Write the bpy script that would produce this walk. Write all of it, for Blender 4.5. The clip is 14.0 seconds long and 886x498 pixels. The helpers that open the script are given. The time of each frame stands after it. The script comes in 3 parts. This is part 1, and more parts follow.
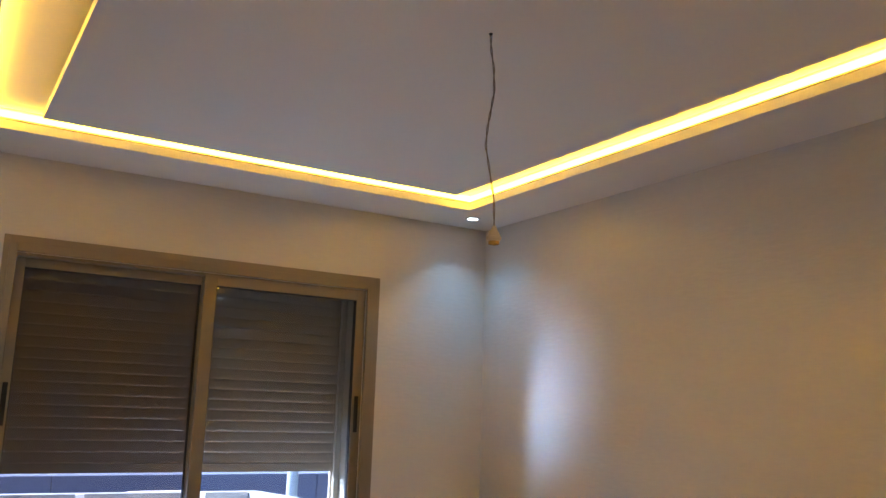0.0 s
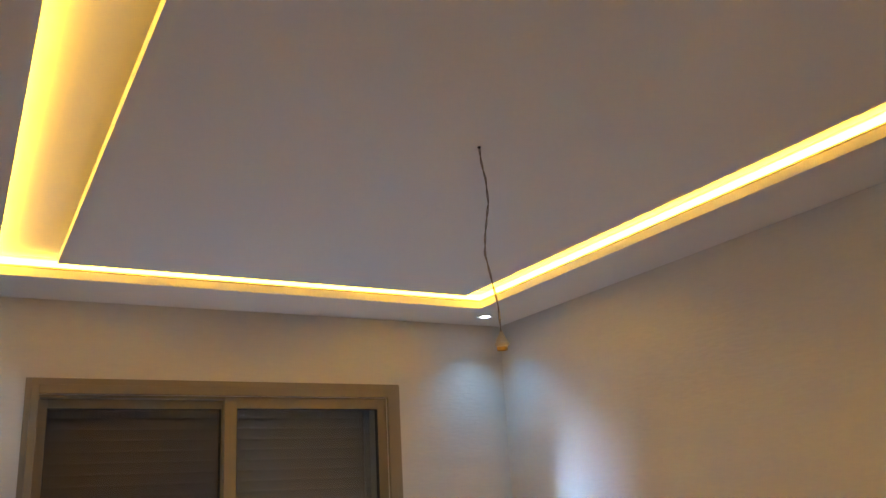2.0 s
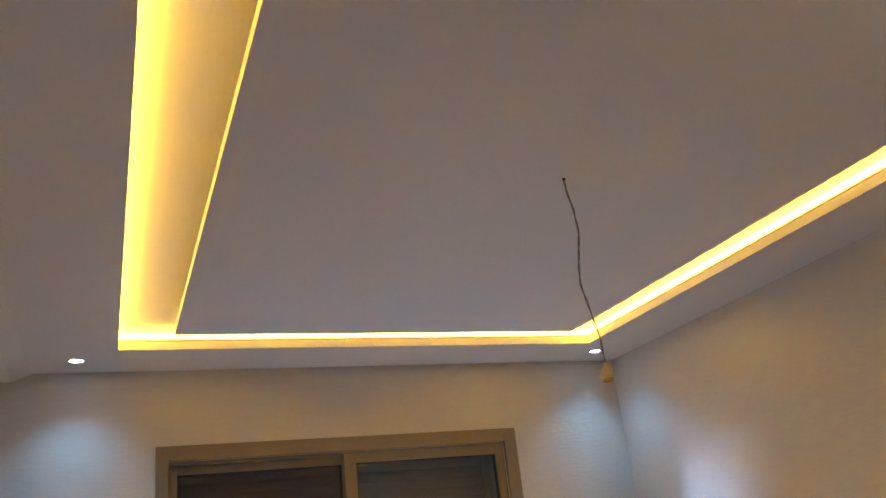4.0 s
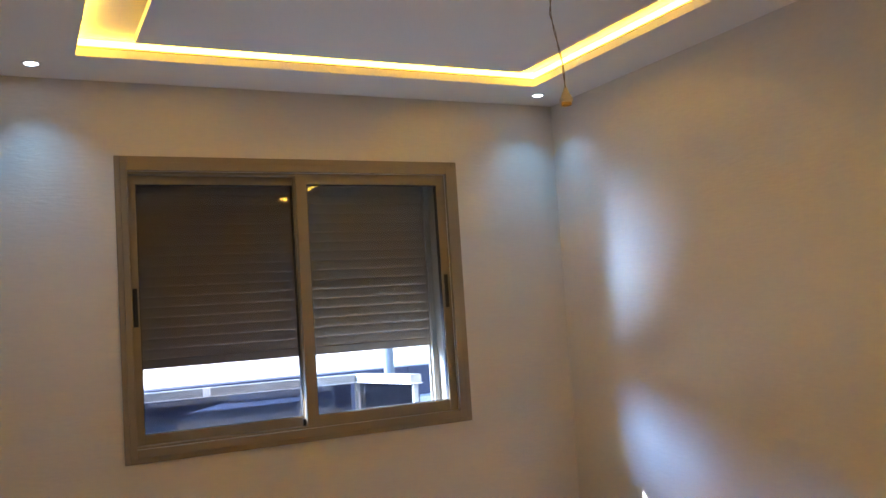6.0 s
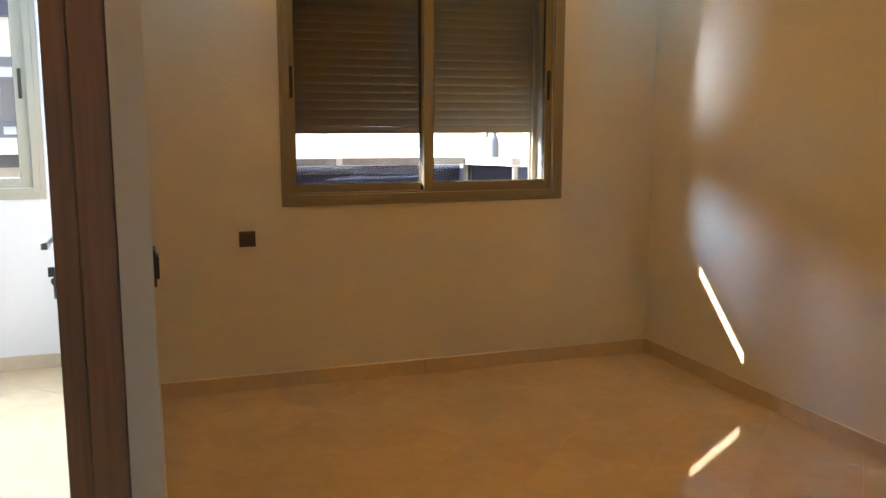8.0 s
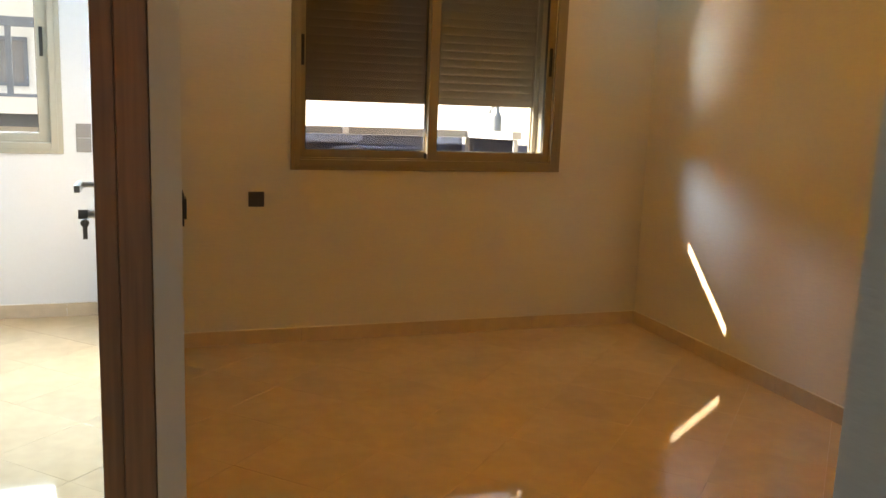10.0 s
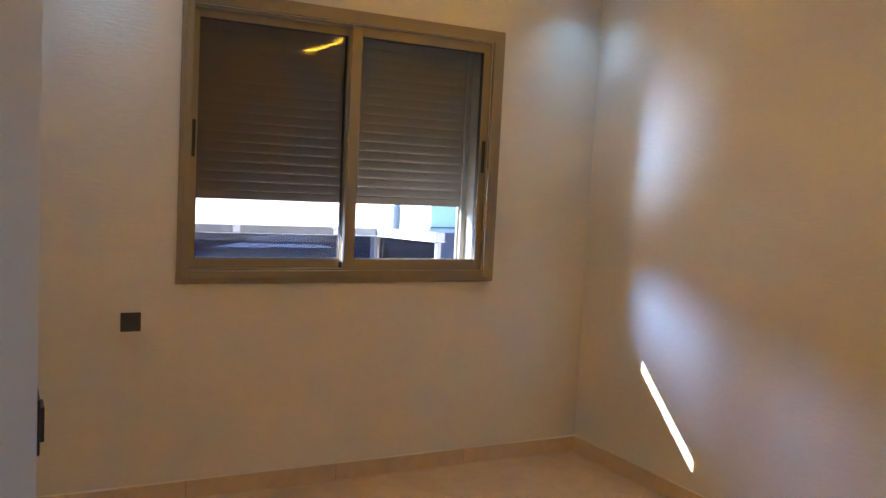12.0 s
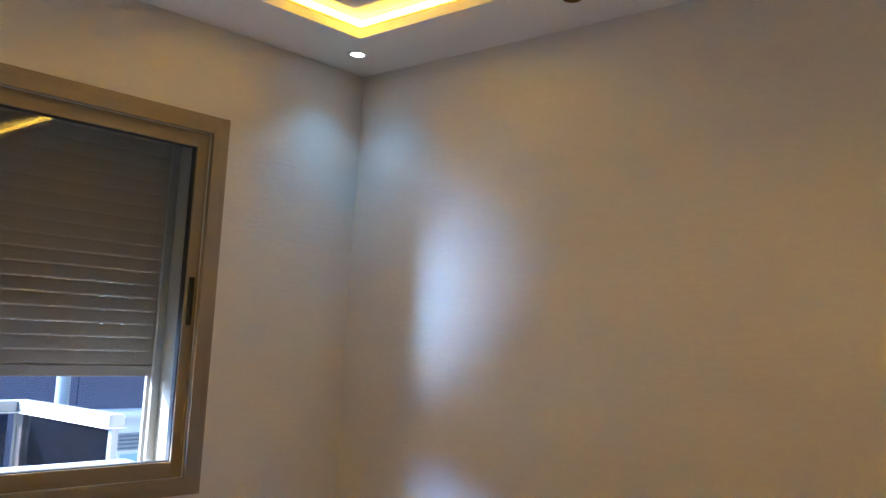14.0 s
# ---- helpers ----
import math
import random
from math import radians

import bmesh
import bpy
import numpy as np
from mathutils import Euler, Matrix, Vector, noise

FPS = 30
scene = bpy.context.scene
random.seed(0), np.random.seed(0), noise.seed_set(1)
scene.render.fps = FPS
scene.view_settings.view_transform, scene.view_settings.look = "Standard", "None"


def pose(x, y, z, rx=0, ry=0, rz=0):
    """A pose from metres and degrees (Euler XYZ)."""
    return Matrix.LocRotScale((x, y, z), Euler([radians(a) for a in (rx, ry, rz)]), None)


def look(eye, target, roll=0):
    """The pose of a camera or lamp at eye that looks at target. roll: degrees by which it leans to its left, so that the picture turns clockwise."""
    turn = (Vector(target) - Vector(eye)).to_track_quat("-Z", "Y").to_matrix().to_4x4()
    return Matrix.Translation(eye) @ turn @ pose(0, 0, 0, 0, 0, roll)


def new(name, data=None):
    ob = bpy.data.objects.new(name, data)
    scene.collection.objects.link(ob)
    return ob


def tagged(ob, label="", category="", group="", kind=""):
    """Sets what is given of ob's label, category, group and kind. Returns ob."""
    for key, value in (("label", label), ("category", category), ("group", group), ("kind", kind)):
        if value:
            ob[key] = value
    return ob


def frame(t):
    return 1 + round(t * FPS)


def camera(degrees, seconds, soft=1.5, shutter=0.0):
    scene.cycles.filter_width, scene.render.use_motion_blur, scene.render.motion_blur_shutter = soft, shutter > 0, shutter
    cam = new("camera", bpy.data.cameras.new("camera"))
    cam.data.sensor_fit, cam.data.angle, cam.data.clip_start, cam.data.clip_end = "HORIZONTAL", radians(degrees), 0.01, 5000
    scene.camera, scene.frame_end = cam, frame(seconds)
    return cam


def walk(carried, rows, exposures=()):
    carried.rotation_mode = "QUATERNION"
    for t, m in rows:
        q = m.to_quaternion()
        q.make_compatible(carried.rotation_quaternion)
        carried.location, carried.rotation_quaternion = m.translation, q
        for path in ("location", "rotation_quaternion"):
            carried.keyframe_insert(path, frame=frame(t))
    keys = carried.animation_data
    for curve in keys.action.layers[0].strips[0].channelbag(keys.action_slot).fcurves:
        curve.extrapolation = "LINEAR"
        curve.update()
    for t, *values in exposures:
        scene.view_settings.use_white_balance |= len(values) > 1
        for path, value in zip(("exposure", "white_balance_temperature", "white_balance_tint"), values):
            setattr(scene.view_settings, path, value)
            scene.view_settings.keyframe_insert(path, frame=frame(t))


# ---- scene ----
cam = camera(55.0, 14.0)
PATH = [
    (0, (-2.287, -3.392, 1.541), (-1.272, -1.709, 1.915), 1.9),
    (0.2, (-2.281, -3.39, 1.537), (-1.181, -1.763, 1.913), 2.1),
    (0.5, (-2.262, -3.396, 1.552), (-1.068, -1.834, 1.919), 2.6),
    (0.8, (-2.283, -3.412, 1.533), (-1.018, -1.908, 1.902), 2.3),
    (1, (-2.283, -3.419, 1.536), (-1.002, -1.929, 1.908), 2.2),
    (1.2, (-2.301, -3.43, 1.54), (-1.016, -1.946, 1.921), 1.5),
    (1.5, (-2.312, -3.431, 1.554), (-1.049, -1.938, 1.973), 0.0),
    (1.8, (-2.304, -3.435, 1.57), (-1.212, -1.837, 2.075), -2.0),
    (2, (-2.287, -3.45, 1.581), (-1.33, -1.792, 2.16), -3.3),
    (2.2, (-2.265, -3.448, 1.592), (-1.415, -1.754, 2.229), -4.5),
    (2.5, (-2.253, -3.478, 1.577), (-1.505, -1.762, 2.281), -5.8),
    (2.7, (-2.25, -3.506, 1.566), (-1.532, -1.787, 2.295), -6.8),
    (4.8, (-2.275, -3.444, 1.561), (-1.537, -1.688, 2.17), -6.3),
    (5, (-2.301, -3.446, 1.539), (-1.522, -1.672, 2.036), -6.0),
    (5.2, (-2.334, -3.445, 1.507), (-1.5, -1.67, 1.899), -5.8),
    (5.5, (-2.378, -3.443, 1.477), (-1.491, -1.666, 1.709), -5.1),
    (5.7, (-2.403, -3.46, 1.461), (-1.509, -1.68, 1.64), -4.4),
    (6, (-2.431, -3.533, 1.438), (-1.537, -1.749, 1.575), -3.7),
    (6.3, (-2.464, -3.613, 1.422), (-1.578, -1.821, 1.395), -3.2),
    (6.5, (-2.498, -3.668, 1.415), (-1.613, -1.876, 1.355), -2.8),
    (7, (-2.615, -3.825, 1.4), (-1.723, -2.037, 1.316), -2.0),
    (7.5, (-2.701, -3.991, 1.342), (-1.839, -2.196, 1.164), -0.9),
    (7.8, (-2.683, -4.104, 1.332), (-1.977, -2.252, 1.063), -0.4),
    (8, (-2.694, -4.179, 1.335), (-2.048, -2.31, 1.034), 0.1),
    (8.5, (-2.74, -4.343, 1.321), (-2.094, -2.473, 1.026), 0.9),
    (8.7, (-2.763, -4.393, 1.309), (-2.12, -2.525, 0.995), 1.4),
    (10.8, (-2.742, -4.267, 1.304), (-2.096, -2.408, 0.951), 2.3),
    (11, (-2.729, -4.175, 1.313), (-2.081, -2.312, 0.979), 2.2),
    (11.3, (-2.73, -4.011, 1.34), (-2.069, -2.147, 1.045), 2.6),
    (11.5, (-2.761, -3.872, 1.36), (-2.04, -2.02, 1.139), 2.8),
    (11.8, (-2.796, -3.68, 1.367), (-1.89, -1.905, 1.199), 2.8),
    (12, (-2.744, -3.58, 1.383), (-1.811, -1.818, 1.227), 2.9),
    (12.2, (-2.675, -3.463, 1.39), (-1.739, -1.697, 1.323), 2.7),
    (12.5, (-2.605, -3.274, 1.424), (-1.645, -1.52, 1.413), 2.5),
    (12.8, (-2.532, -3.087, 1.425), (-1.454, -1.403, 1.457), 3.2),
    (13, (-2.473, -2.946, 1.44), (-1.272, -1.349, 1.51), 3.2),
    (13.3, (-2.388, -2.772, 1.455), (-1.028, -1.31, 1.563), 3.6),
    (13.5, (-2.311, -2.672, 1.454), (-0.921, -1.238, 1.567), 3.5),
    (13.7, (-2.211, -2.571, 1.455), (-0.804, -1.16, 1.616), 3.3),
    (14, (-2.085, -2.43, 1.481), (-0.634, -1.065, 1.664), 3.5),
]
EXPOSURES = [(0.0, 2.56, 6450, 17), (4.8, 2.58, 6350, 16), (7.5, 2.68, 6050, 13), (8.2, 2.3, 12500, 16), (11.0, 2.25, 15000, 17), (11.5, 2.35, 12500, 20), (12.1, 2.70, 6600, 16), (14.0, 2.54, 6050, 12)]
walk(cam, [(t, look(eye, target, roll)) for t, eye, target, roll in PATH], EXPOSURES)

# ---- light ----
SUN_WAY = Vector((1.0, -0.735, -0.725)).normalized()
world = bpy.data.worlds.new("world")
scene.world = world
world.use_nodes = True
wn = world.node_tree.nodes
sky = wn.new("ShaderNodeTexSky")
sky.sky_type = "NISHITA"
sky.sun_disc = False
sky.sun_elevation = math.asin(-SUN_WAY.z)
sky.sun_rotation = math.atan2(-SUN_WAY.x, -SUN_WAY.y)
world.node_tree.links.new(sky.outputs[0], wn["Background"].inputs[0])
wn["Background"].inputs[1].default_value = 0.15
sun_data = bpy.data.lights.new("sun", "SUN")
sun_data.energy, sun_data.angle, sun_data.color = 5.0, radians(0.5), (1.0, 0.985, 0.955)
sun = new("sun", sun_data)
sun.matrix_world = look((0, 0, 8), Vector((0, 0, 8)) + SUN_WAY)


def spot_lamp(name, place, aim, watts, degrees, color, blend=0.6, size=0.02):
    data = bpy.data.lights.new(name, "SPOT")
    data.energy, data.spot_size, data.spot_blend, data.shadow_soft_size, data.color = watts, radians(degrees), blend, size, color
    ob = new(name, data)
    ob.matrix_world = look(place, aim)
    return ob


COOL = (0.32, 0.67, 1.0)
for sx, sy in ((-0.201, -0.190), (-2.369, -0.190), (-0.201, -3.61), (-2.369, -3.61)):
    spot_lamp("downlight_lamp", (sx, sy, 2.404), (sx, sy, 0), 1.65, 112, COOL, 1.0, 0.035)


# area lamps; the first stands in for daylight by the next room's open window
def area_lamp(name, place, aim, width, height, watts, color):
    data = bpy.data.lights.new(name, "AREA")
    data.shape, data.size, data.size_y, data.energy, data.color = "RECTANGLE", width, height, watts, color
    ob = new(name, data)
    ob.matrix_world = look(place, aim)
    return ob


area_lamp("next_room_daylight", (-3.92, 0.98, 1.54), (-3.92, -2.0, 1.2), 1.3, 1.1, 41.0, (0.26, 0.53, 1.0))

# added lamp outside that stands in for sky light slipping in under the shutter
slip = area_lamp("sky_stand_in", (-4.20, 2.14, 2.46), (-0.6, -0.2, 1.05), 1.20, 1.28, 68.0, (0.27, 0.53, 1.0))
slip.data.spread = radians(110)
# small added lamp over the sill imitates the glint off its sunlit top
glint = area_lamp("glint_lamp", (-1.05, 0.22, 1.07), (0.0, -0.42, 1.60), 0.08, 0.24, 0.145, (0.38, 0.64, 1.0))
glint.data.spread = radians(31)

# fill lamp added inside before the window, brightens the ceiling as sill daylight would
fill_lamp = area_lamp("ceiling_fill", (-1.32, -0.03, 1.08), (-1.15, -1.30, 2.41), 1.2, 0.16, 0.36, (0.50, 0.74, 1.0))
fill_lamp.data.spread = radians(130)

# ---- materials ----
def material(name, color, rough=0.5, metal=0.0, grain=0.0, grain_scale=60.0, stretch=(1, 1, 1), cloud=0.0, cloud_scale=3.0,
             bump=0.0, bump_scale=None, coat=0.0, coat_rough=0.1, rough_var=0.0, random_var=0.0, spec=0.5):
    """A principled surface with variation at two scales, fine relief and worn gloss."""
    m = bpy.data.materials.new(name)
    m.use_nodes = True
    t = m.node_tree
    n, l = t.nodes, t.links
    b = n["Principled BSDF"]
    b.inputs["Roughness"].default_value = rough
    b.inputs["Metallic"].default_value = metal
    b.inputs["Specular IOR Level"].default_value = spec
    b.inputs["Coat Weight"].default_value = coat
    b.inputs["Coat Roughness"].default_value = coat_rough
    co = n.new("ShaderNodeTexCoord")
    mp = n.new("ShaderNodeMapping")
    mp.inputs["Scale"].default_value = stretch
    l.new(co.outputs["Object"], mp.inputs["Vector"])
    fine = n.new("ShaderNodeTexNoise")
    fine.inputs["Scale"].default_value = grain_scale
    fine.inputs["Detail"].default_value = 6
    l.new(mp.outputs[0], fine.inputs["Vector"])
    wide = n.new("ShaderNodeTexNoise")
    wide.inputs["Scale"].default_value = cloud_scale
    wide.inputs["Detail"].default_value = 4
    l.new(mp.outputs[0], wide.inputs["Vector"])
    value = n.new("ShaderNodeMath")
    value.operation = "MULTIPLY_ADD"
    l.new(fine.outputs["Fac"], value.inputs[0])
    value.inputs[1].default_value = 2 * grain
    value.inputs[2].default_value = 1 - grain - cloud
    second = n.new("ShaderNodeMath")
    second.operation = "MULTIPLY_ADD"
    l.new(wide.outputs["Fac"], second.inputs[0])
    second.inputs[1].default_value = 2 * cloud
    l.new(value.outputs[0], second.inputs[2])
    last = second
    if random_var:
        info = n.new("ShaderNodeObjectInfo")
        third = n.new("ShaderNodeMath")
        third.operation = "MULTIPLY_ADD"
        l.new(info.outputs["Random"], third.inputs[0])
        third.inputs[1].default_value = random_var
        l.new(second.outputs[0], third.inputs[2])
        last = third
    hsv = n.new("ShaderNodeHueSaturation")
    hsv.inputs["Color"].default_value = (*color, 1)
    l.new(last.outputs[0], hsv.inputs["Value"])
    l.new(hsv.outputs[0], b.inputs["Base Color"])
    if rough_var:
        rv = n.new("ShaderNodeMath")
        rv.operation = "MULTIPLY_ADD"
        l.new(wide.outputs["Fac"], rv.inputs[0])
        rv.inputs[1].default_value = rough_var
        rv.inputs[2].default_value = rough - rough_var / 2
        l.new(rv.outputs[0], b.inputs["Roughness"])
    if bump:
        relief = n.new("ShaderNodeTexNoise")
        relief.inputs["Scale"].default_value = bump_scale or grain_scale
        relief.inputs["Detail"].default_value = 5
        l.new(mp.outputs[0], relief.inputs["Vector"])
        bp = n.new("ShaderNodeBump")
        bp.inputs["Strength"].default_value = bump
        bp.inputs["Distance"].default_value = 0.004
        l.new(relief.outputs["Fac"], bp.inputs["Height"])
        l.new(bp.outputs[0], b.inputs["Normal"])
    return m


def glow(name, color, strength):
    m = bpy.data.materials.new(name)
    m.use_nodes = True
    b = m.node_tree.nodes["Principled BSDF"]
    b.inputs["Base Color"].default_value = (0.8, 0.8, 0.8, 1)
    b.inputs["Emission Color"].default_value = (*color, 1)
    b.inputs["Emission Strength"].default_value = strength
    return m


def glass(name, tint, ior=1.5):
    m = bpy.data.materials.new(name)
    m.use_nodes = True
    t = m.node_tree
    n, l = t.nodes, t.links
    clear = n.new("ShaderNodeBsdfTransparent")
    clear.inputs[0].default_value = (*tint, 1)
    shine = n.new("ShaderNodeBsdfGlossy")
    shine.inputs["Roughness"].default_value = 0.0
    fr = n.new("ShaderNodeFresnel")
    fr.inputs[0].default_value = ior
    mix = n.new("ShaderNodeMixShader")
    l.new(fr.outputs[0], mix.inputs[0])
    l.new(clear.outputs[0], mix.inputs[1])
    l.new(shine.outputs[0], mix.inputs[2])
    l.new(mix.outputs[0], n["Material Output"].inputs["Surface"])
    return m


M_WALL = material("pearl_wall_paint", (0.70, 0.67, 0.64), 0.38, grain=0.05, grain_scale=22, stretch=(1, 1, 4.2), cloud=0.05, cloud_scale=2.2,
                  bump=0.34, bump_scale=20, rough_var=0.12, spec=0.55)
M_PLASTER = material("white_plaster", (0.74, 0.74, 0.75), 0.7, grain=0.02, grain_scale=40, cloud=0.03, cloud_scale=1.5, bump=0.05)
M_CEILING = material("matt_ceiling_paint", (0.88, 0.87, 0.87), 0.8, grain=0.015, grain_scale=60, cloud=0.03, cloud_scale=0.9, bump=0.04, bump_scale=120)
M_TILE = material("polished_beige_marble_tile", (0.62, 0.452, 0.285), 0.055, grain=0.10, grain_scale=14, cloud=0.16, cloud_scale=3.2, rough_var=0.05,
                  random_var=0.05, spec=1.0)
M_GROUT = material("beige_grout", (0.64, 0.52, 0.39), 0.7, grain=0.1, grain_scale=90)
M_SKIRT = material("beige_marble_skirting", (0.58, 0.45, 0.33), 0.16, grain=0.14, grain_scale=18, cloud=0.15, cloud_scale=5, random_var=0.12)
M_SKIRT_TOP = material("pale_skirting_top", (0.74, 0.68, 0.60), 0.5, grain=0.05, grain_scale=60)
M_ALU = material("taupe_powder_coated_aluminium", (0.27, 0.225, 0.165), 0.42, grain=0.03, grain_scale=180, cloud=0.04, cloud_scale=4, bump=0.03)
M_ALU_PALE = material("beige_powder_coated_aluminium", (0.42, 0.385, 0.31), 0.42, grain=0.03, grain_scale=180, cloud=0.04, cloud_scale=4)
M_SLAT = material("grey_brown_shutter_slat", (0.30, 0.24, 0.19), 0.62, spec=0.25, grain=0.05, grain_scale=120, stretch=(0.2, 1, 1), cloud=0.06, cloud_scale=3, random_var=0.05)
M_GUIDE = material("grey_beige_guide_aluminium", (0.30, 0.27, 0.23), 0.45, grain=0.03, grain_scale=180, cloud=0.05, cloud_scale=4)
M_BLACK = material("black_plastic", (0.018, 0.017, 0.018), 0.35, grain=0.1, grain_scale=200)
M_RUBBER = material("black_rubber_gasket", (0.02, 0.02, 0.022), 0.6, grain=0.1, grain_scale=150)
M_PLATE = material("dark_brown_plastic", (0.045, 0.034, 0.030), 0.3, grain=0.06, grain_scale=220)
M_GREYPLATE = material("grey_plastic", (0.30, 0.28, 0.27), 0.35, grain=0.04, grain_scale=200)
M_WOOD = material("dark_brown_wood", (0.35, 0.195, 0.125), 0.34, grain=0.45, grain_scale=10, stretch=(7, 7, 0.3), cloud=0.3, cloud_scale=1.4, bump=0.1, coat=0.15, coat_rough=0.3)
M_CHROME = material("brushed_steel", (0.45, 0.44, 0.42), 0.28, metal=1.0, grain=0.05, grain_scale=200)
M_KEYS = material("worn_dark_steel", (0.20, 0.19, 0.18), 0.4, metal=0.8, grain=0.1, grain_scale=200)
M_CABLE = material("twisted_brown_cable", (0.25, 0.19, 0.13), 0.5, grain=0.1, grain_scale=200)
M_HOLDER = material("ivory_lampholder_plastic", (0.52, 0.46, 0.38), 0.4, grain=0.04, grain_scale=150)
M_BRASS = material("brass_ring", (0.42, 0.27, 0.10), 0.35, metal=1.0, grain=0.1, grain_scale=120)
M_LED = glow("warm_led_strip", (1.0, 0.545, 0.042), 3.3)
M_CHIP = glow("warm_led_chip", (1.0, 0.56, 0.06), 5.5)
M_LEDTAPE = material("led_tape", (0.7, 0.6, 0.4), 0.5)
M_DISC = glow("cool_downlight_disc", (0.80, 0.92, 1.0), 2.6)
M_RIM = material("white_downlight_rim", (0.75, 0.75, 0.75), 0.35)
M_GLASS = glass("clear_window_glass", (0.86, 0.90, 0.93))
M_GLASS_COATED = glass("coated_window_glass", (0.93, 0.95, 0.97), 1.28)
# left sash's pane, with a darker tint than the others
M_GLASS_DIM = glass("darker_tinted_window_glass", (0.75, 0.755, 0.78))
M_RENDER = material("white_exterior_render", (0.72, 0.74, 0.76), 0.75, grain=0.06, grain_scale=40, cloud=0.08, cloud_scale=2.0, bump=0.1)
M_RAIL = material("weathered_aluminium_rail", (0.27, 0.275, 0.28), 0.45, metal=0.2, grain=0.28, grain_scale=22, cloud=0.25, cloud_scale=9)
M_PANEL = glass("smoked_glass_panel", (0.27, 0.32, 0.41))
dust = M_PANEL.node_tree.nodes.new("ShaderNodeBsdfDiffuse")
dust.inputs[0].default_value = (0.12, 0.14, 0.20, 1)
dusty = M_PANEL.node_tree.nodes.new("ShaderNodeMixShader")
dusty.inputs[0].default_value = 0.025
M_PANEL.node_tree.links.new(M_PANEL.node_tree.nodes["Mix Shader"].outputs[0], dusty.inputs[1])
M_PANEL.node_tree.links.new(dust.outputs[0], dusty.inputs[2])
M_PANEL.node_tree.links.new(dusty.outputs[0], M_PANEL.node_tree.nodes["Material Output"].inputs["Surface"])
M_NAVY = material("dark_blue_cladding", (0.055, 0.065, 0.13), 0.5, grain=0.06, grain_scale=8, cloud=0.1, cloud_scale=0.8)
M_GROUND = material("pale_concrete", (0.45, 0.44, 0.42), 0.85, grain=0.1, grain_scale=12, cloud=0.12, cloud_scale=0.8, bump=0.1)
M_ASPHALT = material("asphalt", (0.06, 0.06, 0.063), 0.85, grain=0.2, grain_scale=60, cloud=0.15, cloud_scale=0.4, bump=0.2)
M_SILL = material("white_marble_sill", (0.60, 0.61, 0.62), 0.35, grain=0.04, grain_scale=30, cloud=0.06, cloud_scale=6)
M_HOUSING = material("grey_mauve_painted_sheet", (0.52, 0.49, 0.50), 0.6, grain=0.06, grain_scale=9, cloud=0.1, cloud_scale=1.5)
M_COPING = material("white_coping_paint", (0.80, 0.81, 0.82), 0.7, grain=0.04, grain_scale=12, cloud=0.05, cloud_scale=1.0)
M_POLE = material("pale_blue_grey_paint", (0.20, 0.25, 0.31), 0.4, grain=0.05, grain_scale=30, cloud=0.06, cloud_scale=5)
M_FILM = material("pinkish_protective_film", (0.55, 0.44, 0.42), 0.3, grain=0.08, grain_scale=50, cloud=0.1, cloud_scale=8)
M_STEEL = material("blue_grey_painted_steel", (0.15, 0.19, 0.25), 0.5, grain=0.06, grain_scale=20, cloud=0.08, cloud_scale=2)
M_GREYROOF = material("grey_blue_roof_sheet", (0.28, 0.31, 0.35), 0.5, grain=0.08, grain_scale=6, cloud=0.1, cloud_scale=1.2)
M_PALEBLUE = material("pale_blue_render", (0.40, 0.62, 0.68), 0.8, grain=0.05, grain_scale=10, cloud=0.08, cloud_scale=0.7)
M_STREETGLASS = material("street_window_glass", (0.10, 0.14, 0.19), 0.08, cloud=0.2, cloud_scale=1)


# ---- mesh helpers ----
def add_box(bm, lo, hi, bevel=0.0):
    """A box between two corners; with bevel its edges are softened."""
    made = bmesh.ops.create_cube(bm, size=1.0)["verts"]
    for v in made:
        v.co = Vector([lo[i] + (v.co[i] + 0.5) * (hi[i] - lo[i]) for i in range(3)])
    if bevel:
        edges = list({e for v in made for e in v.link_edges})
        bmesh.ops.bevel(bm, geom=edges, offset=bevel, segments=2, affect="EDGES", profile=0.6)
    return made


def add_cyl(bm, a, b, r1, r2=None, sides=16):
    """A tapered cylinder from a to b."""
    a, b = Vector(a), Vector(b)
    m = Matrix.Translation((a + b) / 2) @ (b - a).to_track_quat("Z", "Y").to_matrix().to_4x4()
    return bmesh.ops.create_cone(bm, cap_ends=True, segments=sides, radius1=r1, radius2=r1 if r2 is None else r2, depth=(b - a).length, matrix=m)


def mesh_from(name, bm, mat, smooth=False):
    data = bpy.data.meshes.new(name)
    bmesh.ops.recalc_face_normals(bm, faces=bm.faces)
    bm.to_mesh(data)
    bm.free()
    data.materials.append(mat)
    if smooth:
        for p in data.polygons:
            p.use_smooth = True
        data.set_sharp_from_angle(angle=radians(40))
    return data


def part(name, bm, mat, parent=None, label="", smooth=False):
    """Links a bmesh as one mesh object under a thing or a part."""
    ob = new(name, mesh_from(name, bm, mat, smooth))
    if parent is not None:
        ob.parent = parent
    if label:
        ob["label"] = label
    return ob


def box_part(name, lo, hi, mat, parent=None, label="", bevel=0.0):
    bm = bmesh.new()
    add_box(bm, lo, hi, bevel)
    return part(name, bm, mat, parent, label)


def boxes_part(name, boxes, mat, parent=None, label="", bevel=0.0):
    bm = bmesh.new()
    for lo, hi in boxes:
        add_box(bm, lo, hi, bevel)
    return part(name, bm, mat, parent, label)


def thing(name, place, label, category, group="", kind=""):
    ob = new(name)
    ob.empty_display_size = 0.05
    ob.location = place
    return tagged(ob, label, category, group, kind)


